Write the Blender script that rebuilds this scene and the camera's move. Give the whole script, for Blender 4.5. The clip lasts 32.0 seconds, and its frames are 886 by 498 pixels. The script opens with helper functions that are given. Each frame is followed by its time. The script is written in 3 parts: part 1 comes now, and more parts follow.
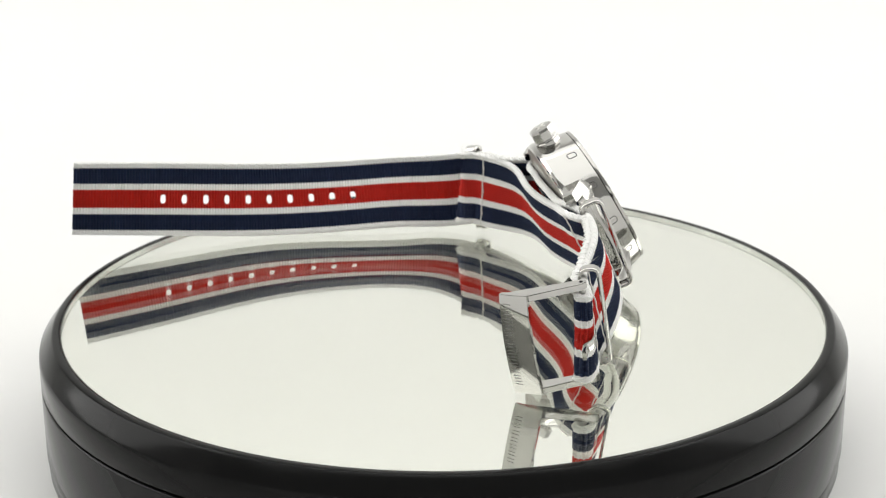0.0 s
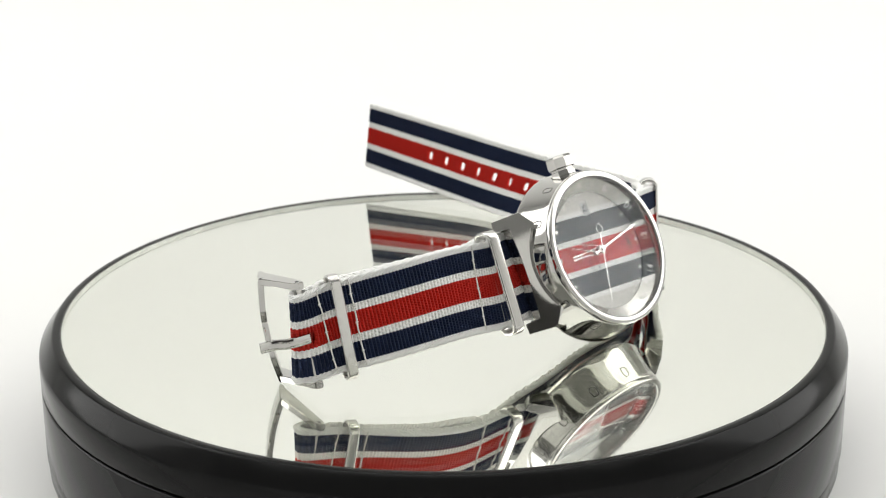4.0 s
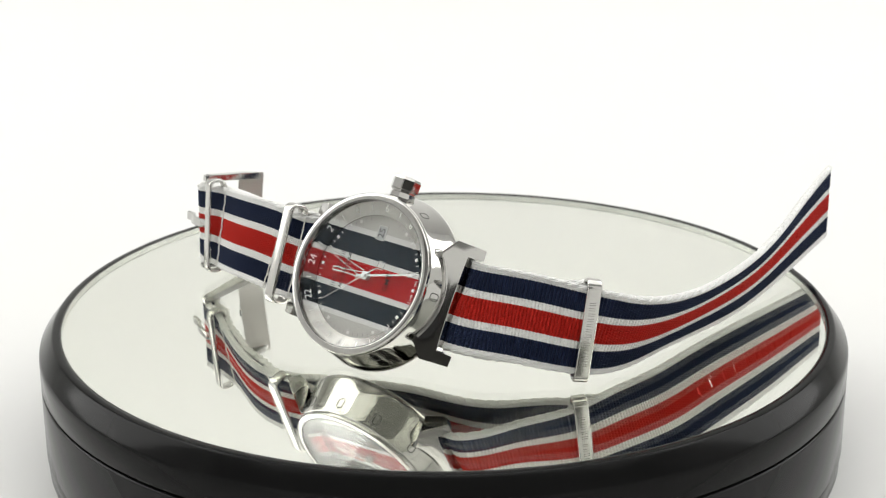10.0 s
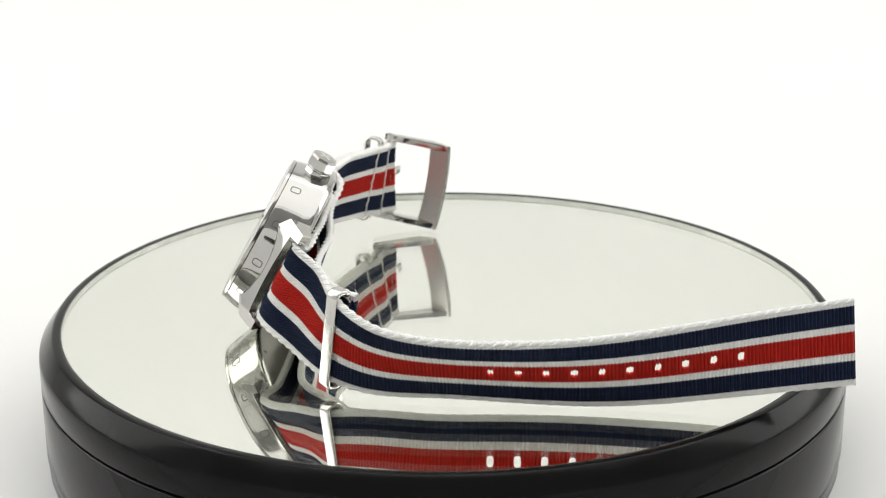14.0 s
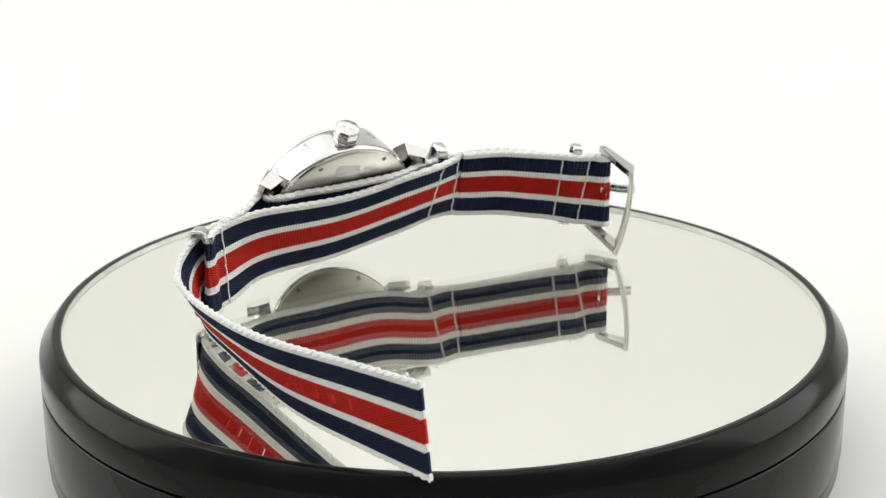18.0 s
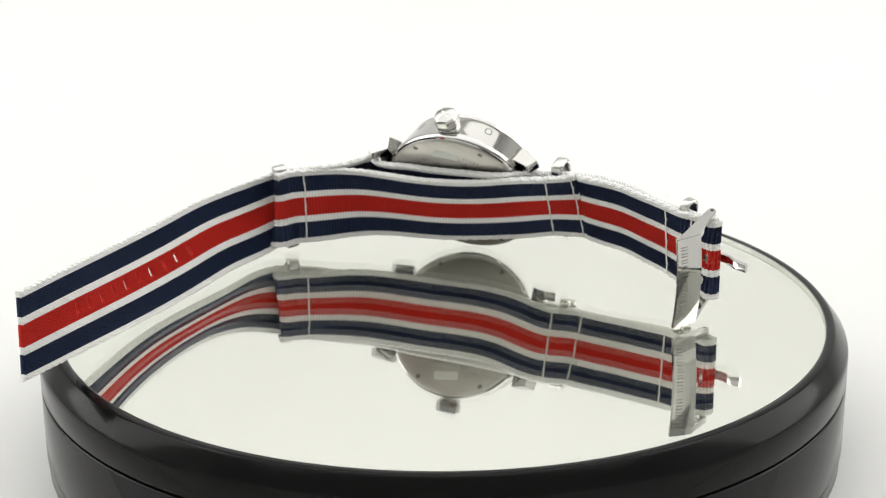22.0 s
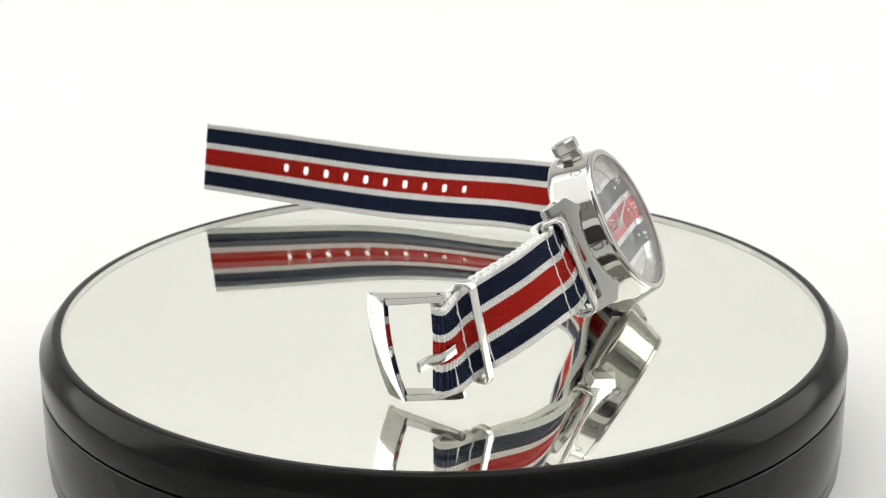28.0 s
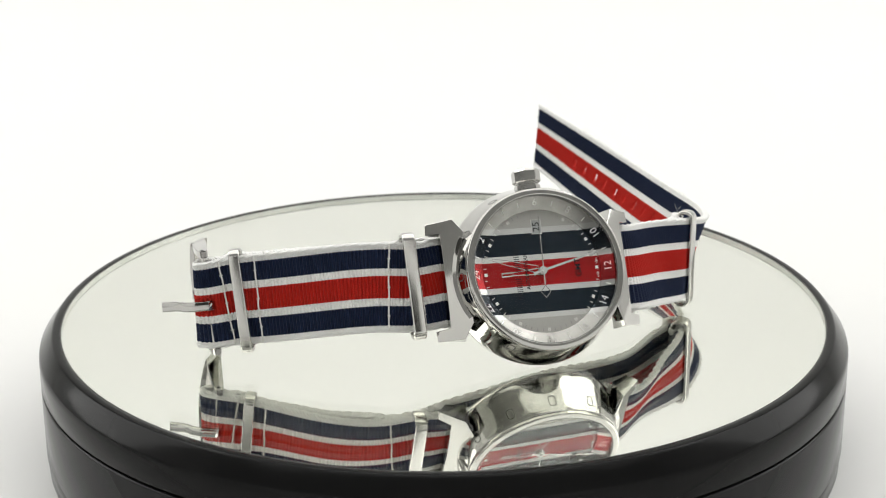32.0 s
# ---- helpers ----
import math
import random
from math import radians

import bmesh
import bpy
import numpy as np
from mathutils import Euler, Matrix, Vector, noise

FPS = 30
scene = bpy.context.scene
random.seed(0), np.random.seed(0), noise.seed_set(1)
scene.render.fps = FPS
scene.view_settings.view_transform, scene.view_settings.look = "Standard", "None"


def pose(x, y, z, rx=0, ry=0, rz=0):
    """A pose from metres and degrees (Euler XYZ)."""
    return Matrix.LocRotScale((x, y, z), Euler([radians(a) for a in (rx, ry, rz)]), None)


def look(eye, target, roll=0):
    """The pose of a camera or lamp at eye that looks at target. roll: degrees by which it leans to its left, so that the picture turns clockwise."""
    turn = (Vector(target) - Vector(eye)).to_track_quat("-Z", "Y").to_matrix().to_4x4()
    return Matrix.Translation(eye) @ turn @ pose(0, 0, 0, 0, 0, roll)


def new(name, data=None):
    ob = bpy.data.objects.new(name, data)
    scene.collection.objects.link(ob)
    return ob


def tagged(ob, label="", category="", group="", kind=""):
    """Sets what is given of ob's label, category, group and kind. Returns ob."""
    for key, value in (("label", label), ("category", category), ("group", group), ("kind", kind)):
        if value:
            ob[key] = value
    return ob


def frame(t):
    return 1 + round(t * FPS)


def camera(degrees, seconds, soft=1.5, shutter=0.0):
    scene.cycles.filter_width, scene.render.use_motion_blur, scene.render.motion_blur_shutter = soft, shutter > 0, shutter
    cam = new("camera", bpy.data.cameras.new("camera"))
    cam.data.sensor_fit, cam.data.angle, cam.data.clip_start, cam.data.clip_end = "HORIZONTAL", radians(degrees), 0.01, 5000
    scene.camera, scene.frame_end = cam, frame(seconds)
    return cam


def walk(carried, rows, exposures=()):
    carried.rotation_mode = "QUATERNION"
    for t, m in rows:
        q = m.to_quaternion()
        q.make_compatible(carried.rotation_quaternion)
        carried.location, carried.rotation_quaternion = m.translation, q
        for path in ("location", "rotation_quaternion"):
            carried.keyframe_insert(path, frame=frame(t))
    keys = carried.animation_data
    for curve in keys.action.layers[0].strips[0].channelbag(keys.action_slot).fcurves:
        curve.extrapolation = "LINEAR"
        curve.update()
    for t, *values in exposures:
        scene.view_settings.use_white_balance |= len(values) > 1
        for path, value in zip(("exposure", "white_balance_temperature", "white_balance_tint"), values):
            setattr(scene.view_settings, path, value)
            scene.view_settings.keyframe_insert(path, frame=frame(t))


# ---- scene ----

MM = 0.001
SECONDS = 32.0
TURN = -13.842          # degrees per second of the turntable
cam = camera(28.87, SECONDS, 1.1)
EYE = (0.0, -0.431, 0.1633)
cam.data.dof.use_dof, cam.data.dof.focus_distance, cam.data.dof.aperture_fstop = True, 0.41, 34.0
walk(cam, [(0.0, look(EYE, (0.0, 0.0, 0.01558), -0.36)), (SECONDS, look(EYE, (0.0, 0.0, 0.01558), -0.36))],
     exposures=[(0.0, 0.0), (SECONDS, 0.0)])


def spin(t):
    return TURN * (t - 6.0)


# ---------------------------------------------------------------- light
world = bpy.data.worlds.new("studio_world")
scene.world = world
world.use_nodes = True
world.node_tree.nodes["Background"].inputs[0].default_value = (1.0, 1.0, 0.985, 1)
world.node_tree.nodes["Background"].inputs[1].default_value = 0.25


def area(name, eye, target, sx, sy, watts, color=(1.0, 0.998, 0.978)):
    data = bpy.data.lights.new(name, "AREA")
    data.shape, data.size, data.size_y, data.energy, data.color = "RECTANGLE", sx, sy, watts, color
    ob = new(name, data)
    ob.matrix_world = look(eye, target)
    return ob


area("softbox_top", (0.0, 0.1, 1.42), (0, 0.1, 0), 2.3, 1.9, 16.0)
area("softbox_back", (0.0, 0.75, 1.45), (0, 1.4, 0.75), 1.6, 0.4, 3.1)
area("softbox_left", (-1.15, 0.3, 0.8), (0, 0, 0.05), 0.8, 1.2, 8.2)
area("softbox_right", (1.15, 0.3, 0.8), (0, 0, 0.05), 0.8, 1.2, 8.2)


# ---------------------------------------------------------------- materials
def mat(name, color, rough=0.5, metal=0.0, grain=0.0, scale=800.0, bump=0.0, var=0.0):
    m = bpy.data.materials.new(name)
    m.use_nodes = True
    nt = m.node_tree
    b = nt.nodes["Principled BSDF"]
    b.inputs["Base Color"].default_value = (*color, 1)
    b.inputs["Roughness"].default_value = rough
    b.inputs["Metallic"].default_value = metal
    if grain or bump or var:
        co = nt.nodes.new("ShaderNodeTexCoord")
        nz = nt.nodes.new("ShaderNodeTexNoise")
        nz.inputs["Scale"].default_value = scale
        nz.inputs["Detail"].default_value = 4
        nt.links.new(co.outputs["Object"], nz.inputs["Vector"])
        if grain:
            mr = nt.nodes.new("ShaderNodeMapRange")
            mr.inputs["To Min"].default_value = max(0, rough - grain)
            mr.inputs["To Max"].default_value = rough + grain
            nt.links.new(nz.outputs["Fac"], mr.inputs["Value"])
            nt.links.new(mr.outputs["Result"], b.inputs["Roughness"])
        if var:
            big = nt.nodes.new("ShaderNodeTexNoise")
            big.inputs["Scale"].default_value = scale * 0.12
            nt.links.new(co.outputs["Object"], big.inputs["Vector"])
            mx = nt.nodes.new("ShaderNodeMix")
            mx.data_type = "RGBA"
            mx.inputs[6].default_value = (*[c * (1 - var) for c in color], 1)
            mx.inputs[7].default_value = (*[min(1, c * (1 + var)) for c in color], 1)
            nt.links.new(big.outputs["Fac"], mx.inputs[0])
            nt.links.new(mx.outputs[2], b.inputs["Base Color"])
        if bump:
            bp = nt.nodes.new("ShaderNodeBump")
            bp.inputs["Strength"].default_value = 0.5
            bp.inputs["Distance"].default_value = bump
            nt.links.new(nz.outputs["Fac"], bp.inputs["Height"])
            nt.links.new(bp.outputs["Normal"], b.inputs["Normal"])
    return m


STEEL = mat("polished_steel", (0.5, 0.492, 0.472), 0.06, 1.0, grain=0.02, scale=300)
BEZEL = mat("fine_polished_steel", (0.48, 0.472, 0.45), 0.1, 1.0, grain=0.03, scale=1500)
LOOP = mat("satin_loop_steel", (0.56, 0.55, 0.525), 0.19, 1.0, grain=0.04, scale=700)
LUG = mat("soft_polished_steel", (0.5, 0.492, 0.47), 0.07, 1.0, grain=0.03, scale=500)
BRUSHED = mat("satin_steel", (0.68, 0.665, 0.635), 0.4, 1.0, grain=0.06, scale=900)
BLACK = mat("black_lacquer", (0.012, 0.012, 0.0125), 0.14, grain=0.05, scale=90)
RIM = mat("satin_black_rim", (0.006, 0.006, 0.006), 0.15, grain=0.04, scale=200)
for q, level in ((BLACK, 0.15), (RIM, 0.1)):
    q.node_tree.nodes["Principled BSDF"].inputs["Specular IOR Level"].default_value = level
PAPER = mat("white_backdrop_paper", (0.72, 0.718, 0.706), 0.8, var=0.012, scale=40)
# for the unseen upper front wall, kept dark to cut reflections
GREY = mat("grey_shade_wall", (0.2, 0.2, 0.196), 0.8, var=0.04, scale=10)
WALL = mat("pale_studio_wall", (0.8, 0.8, 0.79), 0.8, var=0.03, scale=10)
GASKET = mat("grey_gasket", (0.12, 0.12, 0.115), 0.45)
SEAL = mat("dark_olive_seal", (0.045, 0.047, 0.036), 0.35, grain=0.1, scale=300)
WHITE = mat("white_print", (0.85, 0.85, 0.84), 0.4)
DARK = mat("dark_print", (0.006, 0.006, 0.008), 0.6)
DARK.node_tree.nodes["Principled BSDF"].inputs["Specular IOR Level"].default_value = 0.08
THREAD = mat("white_thread", (0.78, 0.77, 0.73), 0.8, bump=0.0001, scale=4000)

MIRROR = mat("silvered_mirror", (0.97, 0.968, 0.935), 0.006, 1.0)
EDGE = mat("ground_glass_edge", (0.82, 0.85, 0.79), 0.55, grain=0.2, scale=900, bump=0.0002, var=0.25)
COATED = bpy.data.materials.new("coated_crystal")       # watch crystal with an anti-reflective coating
COATED.use_nodes = True
g = COATED.node_tree.nodes["Principled BSDF"]
g.inputs["Base Color"].default_value = (0.985, 0.99, 0.985, 1)
g.inputs["Transmission Weight"].default_value = 1.0
g.inputs["Roughness"].default_value = 0.0
g.inputs["IOR"].default_value = 1.18

PLATE = bpy.data.materials.new("clear_plate_glass")     # the mirror's glass: a faint second image off its face
PLATE.use_nodes = True
pn = PLATE.node_tree.nodes
pn.clear()
plate_out, plate_mix, plate_gloss, plate_clear, plate_lay, plate_pow, plate_fac = (pn.new(k) for k in ("ShaderNodeOutputMaterial", "ShaderNodeMixShader", "ShaderNodeBsdfGlossy", "ShaderNodeBsdfTransparent", "ShaderNodeLayerWeight", "ShaderNodeMath", "ShaderNodeMath"))
plate_gloss.inputs["Roughness"].default_value = 0.0
plate_clear.inputs["Color"].default_value = (0.985, 0.992, 0.972, 1)
plate_lay.inputs["Blend"].default_value = 0.5
plate_pow.operation, plate_fac.operation = "POWER", "MULTIPLY_ADD"
plate_pow.inputs[1].default_value, plate_fac.inputs[1].default_value, plate_fac.inputs[2].default_value = 5.0, 0.96, 0.04
for q, v in ((plate_lay.outputs["Facing"], plate_pow.inputs[0]), (plate_pow.outputs[0], plate_fac.inputs[0]), (plate_fac.outputs[0], plate_mix.inputs[0]), (plate_clear.outputs[0], plate_mix.inputs[1]), (plate_gloss.outputs[0], plate_mix.inputs[2]), (plate_mix.outputs[0], plate_out.inputs[0])):
    PLATE.node_tree.links.new(q, v)

STRIPES = ((0.0, "w"), (0.082, "n"), (0.29, "w"), (0.375, "r"), (0.62, "w"), (0.705, "n"), (0.918, "w"))
INK = {"w": (0.95, 0.945, 0.92), "n": (0.0135, 0.023, 0.06), "d": (0.009, 0.015, 0.022), "r": (0.6, 0.023, 0.014), "c": (0.32, 0.01, 0.012), "g": (0.4, 0.39, 0.365), "i": (0.54, 0.54, 0.525)}


def ramp_nodes(nt, stops):
    ramp = nt.nodes.new("ShaderNodeValToRGB")
    ramp.color_ramp.interpolation = "CONSTANT"
    els = ramp.color_ramp.elements
    while len(els) > 1:
        els.remove(els[-1])
    for k, (pos, ink) in enumerate(stops):
        e = els[0] if k == 0 else els.new(pos)
        e.position, e.color = pos, (*INK[ink], 1)
    return ramp


def webbing():
    """Woven nylon with stripes across its width (the map's v) and fine weft along it."""
    m = bpy.data.materials.new("striped_nylon_webbing")
    m.use_nodes = True
    nt = m.node_tree
    b = nt.nodes["Principled BSDF"]
    b.inputs["Roughness"].default_value = 0.6
    b.inputs["Specular IOR Level"].default_value = 0.2
    uv = nt.nodes.new("ShaderNodeUVMap")
    uv.uv_map = "weave"
    sep = nt.nodes.new("ShaderNodeSeparateXYZ")
    nt.links.new(uv.outputs[0], sep.inputs[0])
    ramp = ramp_nodes(nt, STRIPES)
    jag = nt.nodes.new("ShaderNodeMath")
    jag.operation = "MULTIPLY"
    jag.inputs[1].default_value = 2 * math.pi / 0.84
    nt.links.new(sep.outputs["X"], jag.inputs[0])
    wav = nt.nodes.new("ShaderNodeMath")
    wav.operation = "SINE"
    nt.links.new(jag.outputs[0], wav.inputs[0])
    mad = nt.nodes.new("ShaderNodeMath")
    mad.operation = "MULTIPLY_ADD"
    mad.inputs[1].default_value = 0.0035
    nt.links.new(wav.outputs[0], mad.inputs[0])
    nt.links.new(sep.outputs["Y"], mad.inputs[2])
    nt.links.new(mad.outputs[0], ramp.inputs[0])
    nz = nt.nodes.new("ShaderNodeTexNoise")
    nz.inputs["Scale"].default_value = 60
    nz.inputs["Detail"].default_value = 6
    mp = nt.nodes.new("ShaderNodeMapping")
    mp.inputs["Scale"].default_value = (14.0, 2.0, 1.0)
    nt.links.new(uv.outputs[0], mp.inputs[0])
    nt.links.new(mp.outputs[0], nz.inputs["Vector"])
    mr = nt.nodes.new("ShaderNodeMapRange")
    mr.inputs["From Min"].default_value, mr.inputs["From Max"].default_value = 0.3, 0.7
    mr.inputs["To Min"].default_value, mr.inputs["To Max"].default_value = 0.82, 1.13
    nt.links.new(nz.outputs["Fac"], mr.inputs["Value"])
    mul = nt.nodes.new("ShaderNodeVectorMath")
    mul.operation = "SCALE"
    nt.links.new(ramp.outputs[0], mul.inputs[0])
    nt.links.new(mr.outputs[0], mul.inputs["Scale"])
    nt.links.new(mul.outputs[0], b.inputs["Base Color"])
    def op(kind, *args):
        nd = nt.nodes.new("ShaderNodeMath")
        nd.operation = kind
        for q, v in zip(nd.inputs, args):
            if isinstance(v, (int, float)):
                q.default_value = v
            else:
                nt.links.new(v, q)
        return nd.outputs[0]

    # relief: ribs across the band, crossed by fine yarns that change sides from rib to rib
    along, across = sep.outputs["X"], sep.outputs["Y"]
    row = op("MULTIPLY", along, 1 / 0.84)
    rib = op("ABSOLUTE", op("SINE", op("MULTIPLY", row, math.pi)))
    phase = op("MULTIPLY", op("FLOOR", row), math.pi)
    blue = nt.nodes.new("ShaderNodeSeparateColor")
    nt.links.new(ramp.outputs[0], blue.inputs[0])
    pale = op("GREATER_THAN", blue.outputs["Blue"], 0.3)
    pitch = op("SUBTRACT", 215.0, op("MULTIPLY", pale, 65.0))
    yarn = op("SINE", op("ADD", op("MULTIPLY", across, pitch), phase))
    edge = op("MINIMUM", across, op("SUBTRACT", 1.0, across))
    inner = op("GREATER_THAN", edge, 0.072)
    lay = op("MULTIPLY", op("SUBTRACT", op("LESS_THAN", across, 0.5), 0.5), 2.0)
    twist = op("SINE", op("MULTIPLY", op("ADD", op("MULTIPLY", along, 3 / 2.7), op("MULTIPLY", op("MULTIPLY", lay, edge), 51.0)), 2 * math.pi))
    weave = op("MULTIPLY", inner, op("ADD", op("MULTIPLY", rib, op("SUBTRACT", 0.7, op("MULTIPLY", pale, 0.35))), op("MULTIPLY", yarn, 0.3)))
    cord = op("MULTIPLY", op("SUBTRACT", 1.0, inner), op("MULTIPLY", twist, 0.3))
    high = op("ADD", op("ADD", weave, cord), op("MULTIPLY", nz.outputs["Fac"], 0.3))
    bp = nt.nodes.new("ShaderNodeBump")
    bp.inputs["Strength"].default_value = 0.95
    bp.inputs["Distance"].default_value = 0.00038
    nt.links.new(high, bp.inputs["Height"])
    nt.links.new(bp.outputs["Normal"], b.inputs["Normal"])
    return m


WEB = webbing()


def dial_paint(name, rough, gloss, metal=0.0):
    """Lacquered dial: silver with navy, white and red bands along the strap's direction."""
    m = bpy.data.materials.new(name)
    m.use_nodes = True
    nt = m.node_tree
    b = nt.nodes["Principled BSDF"]
    b.inputs["Roughness"].default_value = rough
    b.inputs["Specular IOR Level"].default_value = gloss
    b.inputs["Metallic"].default_value = metal
    co = nt.nodes.new("ShaderNodeTexCoord")
    sep = nt.nodes.new("ShaderNodeSeparateXYZ")
    nt.links.new(co.outputs["Object"], sep.inputs[0])
    mr = nt.nodes.new("ShaderNodeMapRange")
    mr.inputs["From Min"].default_value, mr.inputs["From Max"].default_value = -0.02, 0.02
    nt.links.new(sep.outputs["Y"], mr.inputs["Value"])
    edges = [(-20, "g"), (-11.4, "i"), (-10.0, "d"), (-4.9, "i"), (-3.5, "c"), (2.8, "i"), (4.1, "d"), (9.5, "i"), (10.9, "g")]
    ramp = ramp_nodes(nt, [((y + 20) / 40, k) for y, k in edges])
    nt.links.new(mr.outputs[0], ramp.inputs[0])
    nt.links.new(ramp.outputs[0], b.inputs["Base Color"])
    return m


DIAL = dial_paint("striped_dial_lacquer", 0.05, 0.26)
HOUR_RING = dial_paint("striped_ring_lacquer", 0.24, 0.6, 0.7)


# ---------------------------------------------------------------- mesh helpers
def part(name, bm, material, parent=None, label="", smooth=None, m=None):
    """Links a bmesh, built in millimetres, as one mesh object under parent."""
    bmesh.ops.scale(bm, vec=(MM, MM, MM), verts=bm.verts)
    me = bpy.data.meshes.new(name)
    if smooth is not None:
        for f in bm.faces:
            f.smooth = True
        for e in bm.edges:
            if len(e.link_faces) == 2 and e.calc_face_angle(0) > radians(smooth):
                e.smooth = False
    bm.normal_update()
    bm.to_mesh(me)
    bm.free()
    if material:
        me.materials.append(material)
    ob = new(name, me)
    if parent:
        ob.parent = parent
    if m is not None:
        ob.matrix_basis = m
    if label:
        ob["label"] = label
    return ob


def lathe(profile, n=96, a0=0.0, a1=360.0, bm=None):
    """Turns (radius, z) pairs round z."""
    bm = bm or bmesh.new()
    full = abs(a1 - a0) >= 360
    rings = []
    for k in range(n if full else n + 1):
        a = radians(a0 + (a1 - a0) * k / n)
        rings.append([bm.verts.new((r * math.cos(a), r * math.sin(a), z)) for r, z in profile])
    for k in range(n):
        A, B = rings[k], rings[(k + 1) % len(rings)]
        for i in range(len(profile) - 1):
            q = [A[i], B[i], B[i + 1], A[i + 1]]
            try:
                bm.faces.new(q)
            except ValueError:
                pass
    bmesh.ops.remove_doubles(bm, verts=bm.verts, dist=1e-5)
    bmesh.ops.recalc_face_normals(bm, faces=bm.faces)
    return bm


def disc(r, z=0.0, n=96):
    bm = bmesh.new()
    bmesh.ops.create_circle(bm, cap_ends=True, segments=n, radius=r, matrix=Matrix.Translation((0, 0, z)))
    return bm


def prism(points, z0, z1, bevel=0.0, seg=2):
    """Extrudes a flat outline (x, y) from z0 to z1."""
    bm = bmesh.new()
    f = bm.faces.new([bm.verts.new((x, y, z0)) for x, y in points])
    r = bmesh.ops.extrude_face_region(bm, geom=[f])
    bmesh.ops.translate(bm, vec=(0, 0, z1 - z0), verts=[v for v in r["geom"] if isinstance(v, bmesh.types.BMVert)])
    bmesh.ops.recalc_face_normals(bm, faces=bm.faces)
    if bevel:
        bmesh.ops.bevel(bm, geom=list(bm.edges), offset=bevel, segments=seg, affect="EDGES", profile=0.5)
    return bm


def box(sx, sy, sz, at=(0, 0, 0), bevel=0.0, seg=2):
    bm = bmesh.new()
    bmesh.ops.create_cube(bm, size=1, matrix=Matrix.Translation(at) @ Matrix.Diagonal((sx, sy, sz, 1)))
    if bevel:
        bmesh.ops.bevel(bm, geom=list(bm.edges), offset=bevel, segments=seg, affect="EDGES", profile=0.5)
    return bm


def ribbon_frame(rows, step):
    """Runs a smooth line through rows (x, y, z, lean) and returns centres, tangents, width ways and normals."""
    P = np.array(rows, float)
    d = np.r_[0, np.cumsum(np.linalg.norm(np.diff(P[:, :3], axis=0), axis=1))]
    n = len(P)
    # natural cubic spline by length
    h = np.diff(d)
    A = np.eye(n)
    rhs = np.zeros((n, 4))
    for i in range(1, n - 1):
        A[i, i - 1], A[i, i], A[i, i + 1] = h[i - 1], 2 * (h[i - 1] + h[i]), h[i]
        rhs[i] = 6 * ((P[i + 1] - P[i]) / h[i] - (P[i] - P[i - 1]) / h[i - 1])
    M = np.linalg.solve(A, rhs)
    s = np.linspace(0, d[-1], max(2, int(d[-1] / step) + 1))
    k = np.clip(np.searchsorted(d, s, side="right") - 1, 0, n - 2)
    u0, u1, hh = (d[k + 1] - s)[:, None], (s - d[k])[:, None], h[k][:, None]
    Q = M[k] * u0 ** 3 / (6 * hh) + M[k + 1] * u1 ** 3 / (6 * hh) + (P[k] / hh - M[k] * hh / 6) * u0 + (P[k + 1] / hh - M[k + 1] * hh / 6) * u1
    c = Q[:, :3]
    t = np.gradient(c, axis=0)
    t /= np.linalg.norm(t, axis=1)[:, None]
    up = np.array([0, 0, 1.0]) - t * t[:, 2:3]
    up /= np.linalg.norm(up, axis=1)[:, None]
    side = np.cross(t, up)
    a = np.radians(Q[:, 3])[:, None]
    w = np.cos(a) * up + np.sin(a) * side
    return s, c, t, w, np.cross(t, w)


WIDTH = 21.8
THICK = 1.05


